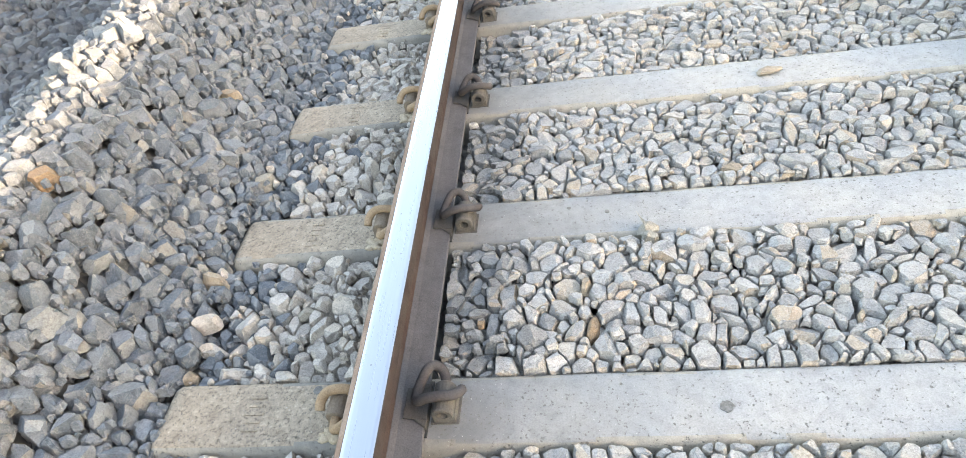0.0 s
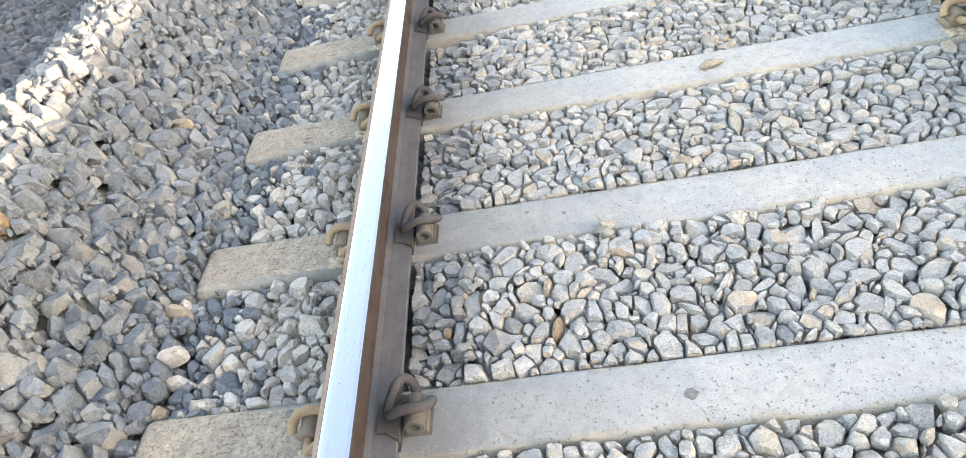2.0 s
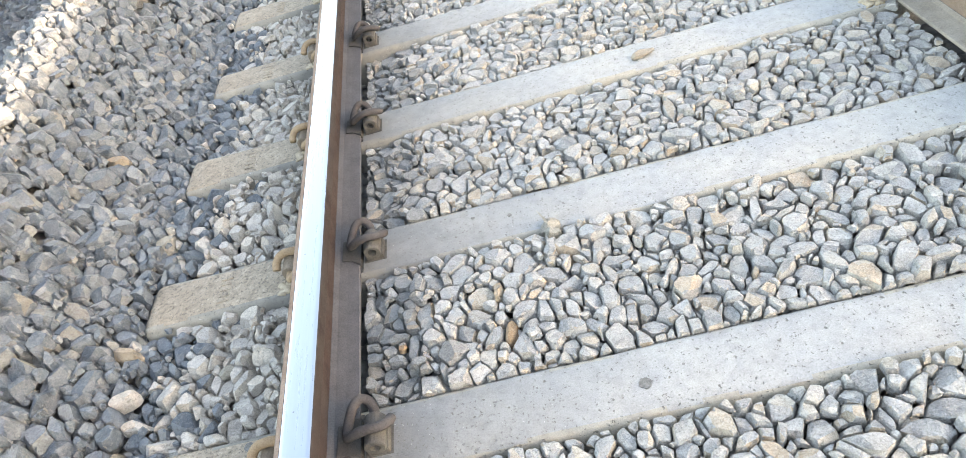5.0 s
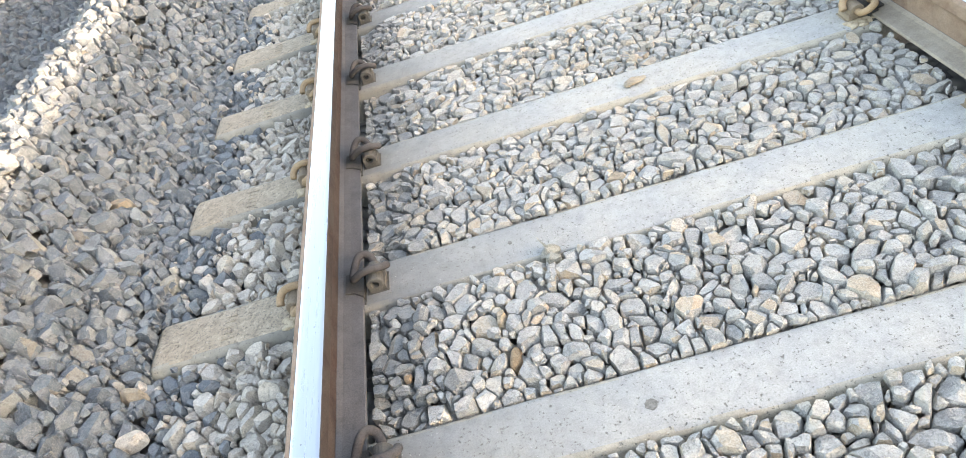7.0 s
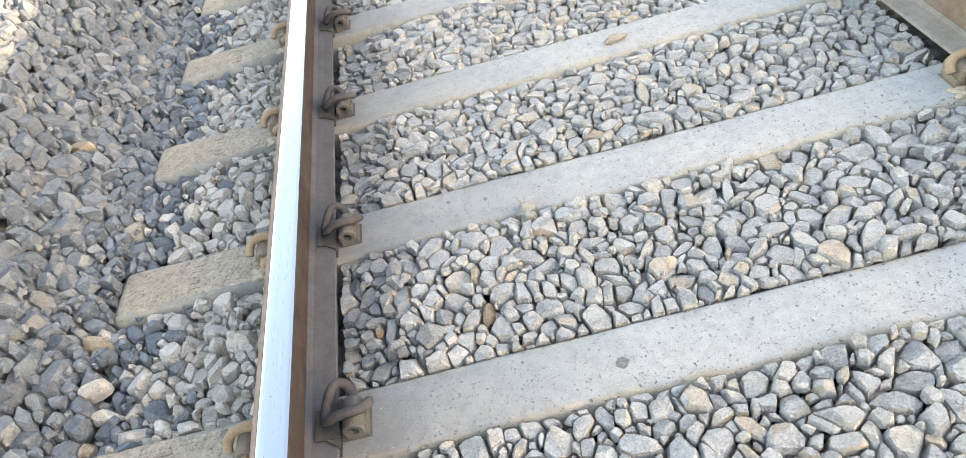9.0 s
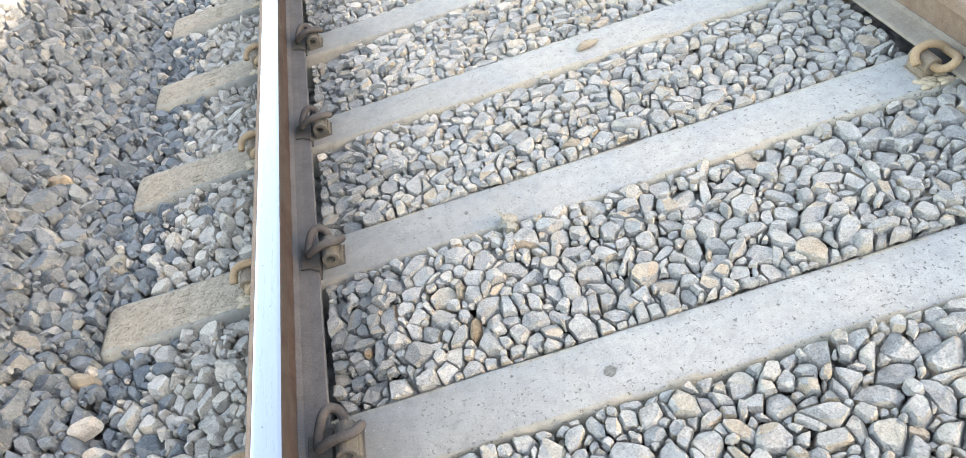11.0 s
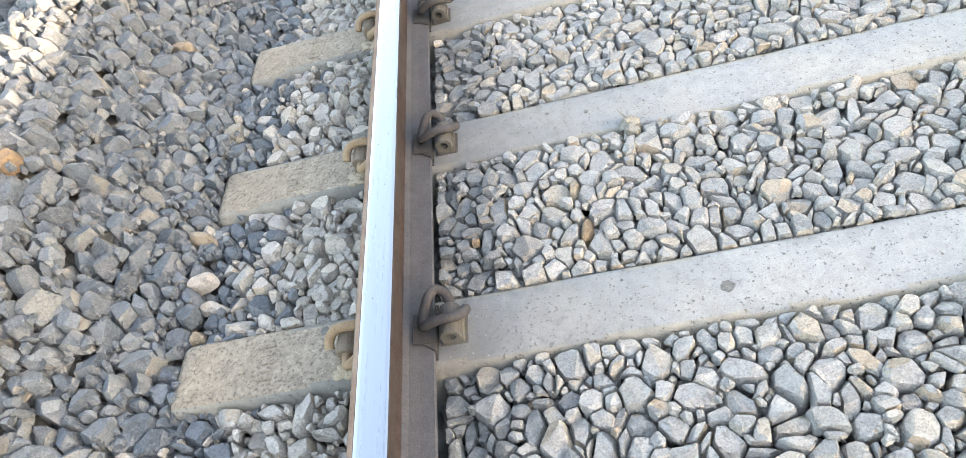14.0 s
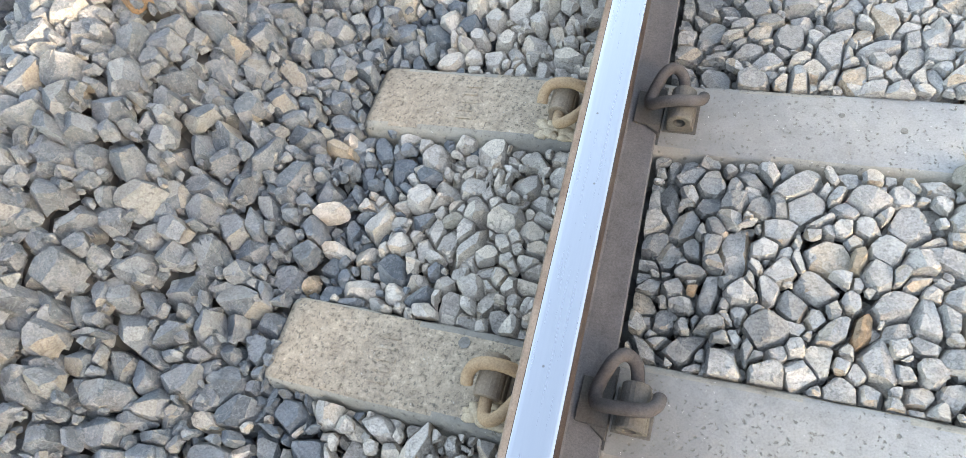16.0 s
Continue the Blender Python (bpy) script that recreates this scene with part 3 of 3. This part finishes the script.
heap = np.concatenate([scatter(0, 420000), scatter(1, 130000)])      # the upper stones, and those that show between them
layer = heap[:, 7].astype(int)
place = heap[:, :2]
apart = place + layer[:, None] * 100.0           # each layer has neighbours of its own
axis_a, axis_b, cos_t, sin_t = heap[:, 2], heap[:, 3], heap[:, 4], heap[:, 5]
sort = heap[:, 6].astype(int)
COUNT = len(heap)
size = np.sqrt(axis_a * axis_b)
SLOPE = np.array([0.20, 0.40, 0.50, 0.50])[sort]          # how far the upper faces lean
JITTER = np.array([0.0064, 0.0095, 0.0120, 0.014])[sort]
THICK = size * rng.uniform(0.85, 1.30, COUNT)
CUT = rng.uniform(0.48, 0.78, COUNT)                  # how deep below its full height a stone's broad upper face lies
crest = rng.normal(0, 1, COUNT).clip(-1.6, 1.6) * JITTER - np.clip(0.0125 - size, 0, 1) * 0.6 - 0.031 * layer
middle = np.stack([place[:, 0], place[:, 1], ballast_level(place[:, 0], place[:, 1]) + crest - THICK * (CUT + 0.04)], 1)


def ellipse(n, ux, uy):
    return 1 / np.sqrt(((ux * cos_t[n] + uy * sin_t[n]) / axis_a[n]) ** 2 + ((uy * cos_t[n] - ux * sin_t[n]) / axis_b[n]) ** 2)


def faces_of(which):
    """The planes that bound each stone, as normals and distances from its middle: towards its neighbours, the sleepers and rails, and its own cleavage."""
    N, K = len(which), 16
    cell = {}
    for n, (i, j) in enumerate(np.floor(apart / PITCH).astype(int).tolist()):
        cell.setdefault((i, j), []).append(n)
    near = np.zeros((N, K), int)
    for row, n in enumerate(which):
        i, j = np.floor(apart[n] / PITCH).astype(int).tolist()
        around = np.array([m for p in (i - 1, i, i + 1) for q in (j - 1, j, j + 1) for m in cell.get((p, q), ()) if m != n] or [n])
        d = np.hypot(*(place[around] - place[n]).T)
        pick = around[np.argsort(d)[:K]]
        near[row, :len(pick)] = pick
        near[row, len(pick):] = pick[-1]
    me = np.repeat(np.asarray(which)[:, None], K, 1)
    off = place[near] - place[me]
    d = np.hypot(off[..., 0], off[..., 1]) + 1e-6
    ux, uy = off[..., 0] / d, off[..., 1] / d
    mine, other = ellipse(me, ux, uy), ellipse(near, ux, uy)
    h = d * mine / (mine + other)

    def pull(k, ux, uy):
        p, q = (ux * cos_t[k] + uy * sin_t[k]) / axis_a[k] ** 2, (uy * cos_t[k] - ux * sin_t[k]) / axis_b[k] ** 2
        return p * cos_t[k] - q * sin_t[k], p * sin_t[k] + q * cos_t[k]
    ax, ay = pull(me, ux, uy)
    bx, by = pull(near, ux, uy)
    gx, gy = ax * size[me] ** 2 + bx * size[near] ** 2, ay * size[me] ** 2 + by * size[near] ** 2
    g = np.hypot(gx, gy)
    gx, gy = gx / g, gy / g
    h = h * (gx * ux + gy * uy) - 0.0011 - rng.random((N, K)) * 0.0028
    h = np.maximum(h, 0.30 * size[me]) * np.where(rng.random((N, K)) < 0.28, 1.28, 1.0)      # some lie over their neighbours
    rise = rng.uniform(0.0, 0.34, (N, K))
    normals = [np.stack([gx * np.cos(rise), gy * np.cos(rise), np.sin(rise)], -1)]
    dists = [h * np.cos(rise)]

    def wall(nx, ny, nz, dist):
        normals.append(np.stack([nx, ny, nz], -1)[:, None, :])
        dists.append(dist[:, None])
    x, y = place[which].T
    one, none = np.ones(N), np.zeros(N)
    best, sign = np.full(N, 9.0), np.ones(N)
    for ys in SLEEPER_Y:
        back = y - ys - SKEW * x
        limit = np.where(back < 0, 0.091 - rng.random(N) * 0.016, 0.082 - rng.random(N) * 0.005)
        room = np.where(x > SLEEPER_X0 - 0.012, np.abs(back) - limit, 9.0)
        sign = np.where(room < best, -np.sign(back), sign)
        best = np.minimum(best, room)
    wall(none, sign, none, np.maximum(best, 0.004))
    band = np.min([np.abs(y - ys - SKEW * x) for ys in SLEEPER_Y], axis=0) < 0.072
    wall(one, none, none, np.where(band & (x < SLEEPER_X0), SLEEPER_X0 - 0.010 - x, 9.0))
    for x0 in RAIL_X:
        wall(np.sign(x0 - x), none, none, np.maximum(np.abs(x - x0) - FOOT - 0.006, 0.004))
    a, b, c = axis_a[which] * 1.10, axis_b[which] * 1.10, THICK[which]

    def cleave(azimuth, height, depth):
        p, q = np.cos(azimuth) * np.cos(height), np.sin(azimuth) * np.cos(height)
        support = np.sqrt((p * a) ** 2 + (q * b) ** 2 + (np.sin(height) * c) ** 2)
        wall(p * cos_t[which] - q * sin_t[which], p * sin_t[which] + q * cos_t[which], np.sin(height), support * depth)
    slope = SLOPE[which]
    az = rng.uniform(0, 2 * math.pi, N)
    cleave(az, math.pi / 2 - np.abs(rng.normal(0, 1, N)) * slope, CUT[which])
    cleave(az + rng.uniform(2.0, 4.2, N), math.pi / 2 - slope * rng.uniform(1.2, 3.0, N), CUT[which] * rng.uniform(0.92, 1.35, N))
    for k in range(2):                           # broken shoulders
        cleave(az + 1.0 + k * 2.6 + rng.normal(0, 0.6, N), rng.uniform(0.30, 0.85, N), rng.uniform(0.62, 1.0, N) + 0.12 * (sort[which] == 0))
    for k in range(2):                           # broken sides
        cleave(rng.uniform(0, 2 * math.pi, N), rng.uniform(-0.25, 0.3, N), rng.uniform(0.72, 1.05, N))
    for k in range(5):                           # no stone reaches far past its size
        cleave(az + k * 1.26, rng.uniform(0.0, 0.2, N), rng.uniform(1.05, 1.35, N))
    cleave(az, np.full(N, -1.45), np.full(N, 0.95))
    return np.concatenate(normals, 1), np.concatenate(dists, 1)


def globe(polar, around):
    """Directions from a stone's middle, denser above, and the triangles between them."""
    ways = [(0, 0, 1)]
    for k, p in enumerate(polar):
        ways += [(math.sin(p) * math.cos(q), math.sin(p) * math.sin(q), math.cos(p)) for q in (2 * math.pi * (m + 0.5 * (k % 2)) / around for m in range(around))]
    ways.append((0, 0, -1))
    tris, last = [], len(ways) - 1
    for m in range(around):
        tris.append((0, 1 + m, 1 + (m + 1) % around))
        tris.append((last, last - around + (m + 1) % around, last - around + m))
    for k in range(len(polar) - 1):
        p, q = 1 + k * around, 1 + (k + 1) * around
        for m in range(around):
            e = (m + 1) % around
            if k % 2 == 0:
                tris += [(p + m, q + m, p + e), (p + e, q + m, q + e)]
            else:
                tris += [(p + m, q + m, q + e), (p + m, q + e, p + e)]
    return np.array(ways), np.array(tris, np.int32), math.pi / around * 0.9


FINE = globe([radians(v) for v in (16, 31, 46, 60, 74, 88, 104, 135)], 18)
COARSE = globe([radians(v) for v in (20, 39, 57, 75, 96, 130)], 14)
DEEP = globe([radians(v) for v in (32, 62, 92, 130)], 9)


def bodies(which, mesh):
    """The vertices of each stone, about its middle: the planes' inner hull with worn edges and uneven faces."""
    ways, out = mesh[0], []
    for k in range(0, len(which), 400):
        some = np.asarray(which[k:k + 400])
        normals, dists = faces_of(some)
        N = len(some)
        spin, tip = rng.uniform(0, 2 * math.pi, N), rng.normal(0, 0.16, (N, 2))
        wx = ways[:, 0] * np.cos(spin)[:, None] - ways[:, 1] * np.sin(spin)[:, None]
        wy = ways[:, 0] * np.sin(spin)[:, None] + ways[:, 1] * np.cos(spin)[:, None]
        wz = ways[:, 2] + wx * tip[:, :1] + wy * tip[:, 1:]
        p, q = wx * axis_a[some][:, None], wy * axis_b[some][:, None]
        d = np.stack([p * cos_t[some][:, None] - q * sin_t[some][:, None], p * sin_t[some][:, None] + q * cos_t[some][:, None], wz * THICK[some][:, None]], -1)
        d /= np.linalg.norm(d, axis=2)[:, :, None]
        reach = np.maximum(np.einsum("nvc,npc->nvp", d, normals) / dists[:, None, :], 1e-9)
        # draw the vertices near an edge on to it, so that faces stay flat and edges crisp
        order = np.argpartition(-reach, 1, axis=2)[:, :, :2]
        two = np.take_along_axis(reach, order, 2)
        scaled = normals / dists[:, :, None]
        rows = np.arange(N)[:, None]
        across = scaled[rows, order[:, :, 1]] - scaled[rows, order[:, :, 0]]
        step = ((two[:, :, 0] - two[:, :, 1]) / np.maximum((across ** 2).sum(2), 1e-9))[:, :, None] * across
        d = np.where(np.linalg.norm(step, axis=2)[:, :, None] < mesh[2], d + step, d)
        d /= np.linalg.norm(d, axis=2)[:, :, None]
        reach = np.maximum(np.einsum("nvc,npc->nvp", d, normals) / dists[:, None, :], 1e-9)
        hard = rng.uniform(110, 400, N)[:, None]
        top = reach.max(2)
        radius = 1 / (top * ((reach / top[:, :, None]) ** hard[:, :, None]).sum(2) ** (1 / hard))
        for wave, depth in ((3.0, 0.014), (6.5, 0.008), (12.0, 0.007)):
            f = rng.normal(0, wave, (N, 3))
            radius *= 1 + depth * np.sin(np.einsum("nvc,nc->nv", d, f) + rng.uniform(0, 6.28, (N, 1)))
        out.append((d * radius[:, :, None]).astype(np.float32))
    return np.concatenate(out)


fine = np.nonzero((place[:, 0] > -1.05) & (place[:, 0] < 1.05) & (place[:, 1] > -0.4) & (place[:, 1] < 0.95))[0]
fine = fine[layer[fine] == 0]
lower = np.nonzero(layer == 1)[0]
far_off = (place[:, 0] < -1.42) | (place[:, 0] > 1.72) | (place[:, 1] > 2.3)
coarse = np.setdiff1d(np.nonzero((layer == 0) & ~far_off)[0], fine)
distant = np.nonzero((layer == 0) & far_off)[0]
BODY = {}
for which, mesh in ((fine, FINE), (coarse, COARSE), (distant, DEEP), (lower, DEEP)):
    for n, v in zip(which.tolist(), bodies(which, mesh)):
        BODY[n] = (v, mesh[1])


def stone_mesh(name, vs, fs, mat):
    me = bpy.data.meshes.new(name)
    me.vertices.add(len(vs))
    me.vertices.foreach_set("co", vs.ravel())
    me.loops.add(fs.size)
    me.loops.foreach_set("vertex_index", fs.ravel())
    me.polygons.add(len(fs))
    me.polygons.foreach_set("loop_start", np.arange(0, fs.size, 3, dtype=np.int32))
    me.update(calc_edges=True)
    me.shade_smooth()
    me.set_sharp_from_angle(angle=radians(19))
    me.materials.append(mat)
    return me


def joined(name, which, mat, label):
    vs, fs, base = [], [], 0
    for n in which:
        v, f = BODY[n]
        vs.append(v + middle[n].astype(np.float32))
        fs.append(f + base)
        base += len(v)
    return tagged(new(name, stone_mesh(name, np.concatenate(vs), np.concatenate(fs), mat)), label, "ballast", kind="stuff")


def stone_piece(n, mat, label=""):
    ob = new("stone", stone_mesh("stone", *BODY[n], mat))
    ob.parent = bed if place[n, 0] > 0 else shoulder
    ob.location = middle[n]
    if label:
        ob["label"] = label


# stones of a colour of their own
taken = set()
for x, y, mat, label in ((0.397, 0.314, TAN, "pale tan stone"), (0.166, 0.239, ORANGE, "rusty orange stone"), (0.764, 0.667, TAN, "pale tan stone"),
                         (0.538, 0.470, CREAM, "cream stone leaning on the sleeper"), (-0.537, 0.415, TAN, "pale tan stone"), (-0.501, 0.819, CREAM, "cream stone"),
                         (-0.254, 0.317, CREAM, "cream stone"), (0.392, 0.193, ORANGE, "rusty brown stone"), (-0.49, 0.135, TAN, "pale tan stone"),
                         (-0.935, 0.596, ORANGE, "rusty orange stone"), (0.911, 0.177, TAN, "pale tan stone"), (-0.75, 1.25, TAN, "pale tan stone")):
    far = np.hypot(place[:, 0] - x, place[:, 1] - y) - crest * 0.6 + layer - size
    far[list(taken)] = 9
    n = int(far.argmin())
    taken.add(n)
    stone_piece(n, mat, label)

# the crib between the two sleepers nearest the lens: its upper stones one by one
grey_to = 0.24 + rng.normal(0, 0.07, COUNT)     # brake dust greys the stones next to the rail
crib = [n for n in range(COUNT) if 0.08 < place[n, 0] < 0.95 and 0.10 < place[n, 1] < 0.50 and n not in taken]
crib.sort(key=lambda n: -crest[n])
for n in crib[:285]:
    taken.add(n)
    stone_piece(n, BRAKED if place[n, 0] < grey_to[n] else DUSTY)
# the same for the shoulder beside the sleeper ends
brown_to = -0.41 + rng.normal(0, 0.08, COUNT)   # rust dust lies thinner away from the rail
verge = [n for n in range(COUNT) if -0.95 < place[n, 0] < -0.06 and 0.02 < place[n, 1] < 0.56 and n not in taken]
verge.sort(key=lambda n: -crest[n])
for n in verge[:290]:
    taken.add(n)
    stone_piece(n, BROWNISH if place[n, 0] > brown_to[n] else STONE)
rest = [n for n in range(COUNT) if n not in taken]
joined("brake_dusted_stones", [n for n in rest if 0 < place[n, 0] <= grey_to[n]], BRAKED, "grey brake-dusted crushed stones along the inner side of the rail")
joined("crib_stones", [n for n in rest if place[n, 0] > max(0, grey_to[n])], DUSTY, "dusty pale grey crushed stones between the rails")
joined("rust_dusted_stones", [n for n in rest if brown_to[n] < place[n, 0] <= 0], BROWNISH, "brownish rust-dusted stones along the outer side of the rail")
joined("rubble", [n for n in rest if sort[n] == 3], RUBBLE, "coarse blue-grey rubble behind the ballast ridge, coloured darker for its shade")
joined("shoulder_stones", [n for n in rest if place[n, 0] <= brown_to[n] and sort[n] < 3], STONE, "grey angular crushed stones heaped beside the track")


# ---------- loose things ----------
def loose_stone(x, y, z, sx, sy, sz, turn, mat, label, seed):
    g = random.Random(seed)
    bm = bmesh.new()
    for _ in range(16):
        v = Vector((g.gauss(0, 1), g.gauss(0, 1), g.gauss(0, 1))).normalized() * g.uniform(0.9, 1.1)
        bm.verts.new((v.x * sx, v.y * sy, v.z * sz))
    bmesh.ops.convex_hull(bm, input=bm.verts[:])
    for v in [v for v in bm.verts if not v.link_faces]:
        bm.verts.remove(v)
    bmesh.ops.bevel(bm, geom=bm.edges[:], offset=0.003, segments=1, affect="EDGES")
    low = min(v.co.z for v in bm.verts)
    ob = tagged(new("loose_stone", mesh_of(bm, mat)), label, "stone", "loose stones on the sleepers")
    ob.matrix_world = pose(x, y, z - low, 0, 0, turn)


loose_stone(0.945, 1.085, SLEEPER_TOP - 0.001, 0.044, 0.020, 0.011, 10, TAN, "flat tan stone lying on a concrete sleeper", 3)

loose_stone(0.538, 0.476, SLEEPER_TOP - 0.010, 0.031, 0.026, 0.020, 30, CREAM, "cream stone lodged against the edge of a sleeper", 5)
loose_stone(0.985, 1.20, SLEEPER_TOP - 0.004, 0.022, 0.017, 0.011, 70, DUSTY, "grey stone lodged against the edge of a sleeper", 8)


def litter(x, y, z, mat, label, seed):
    g = random.Random(seed)
    bm = bmesh.new()
    bmesh.ops.create_icosphere(bm, subdivisions=2, radius=0.022)
    for v in bm.verts:
        v.co = Vector((v.co.x * 1.3, v.co.y * 0.8, v.co.z * 0.45)) * g.uniform(0.75, 1.2)
    ob = tagged(new("litter", mesh_of(bm, mat)), label, "litter", "scraps of litter")
    ob.location = (x, y, z)


litter(-2.36, 4.25, -0.13, YELLOW, "crumpled yellow scrap of litter on the stones", 1)
litter(-2.42, 3.9, -0.13, PINK, "crumpled pink scrap of litter on the stones", 2)
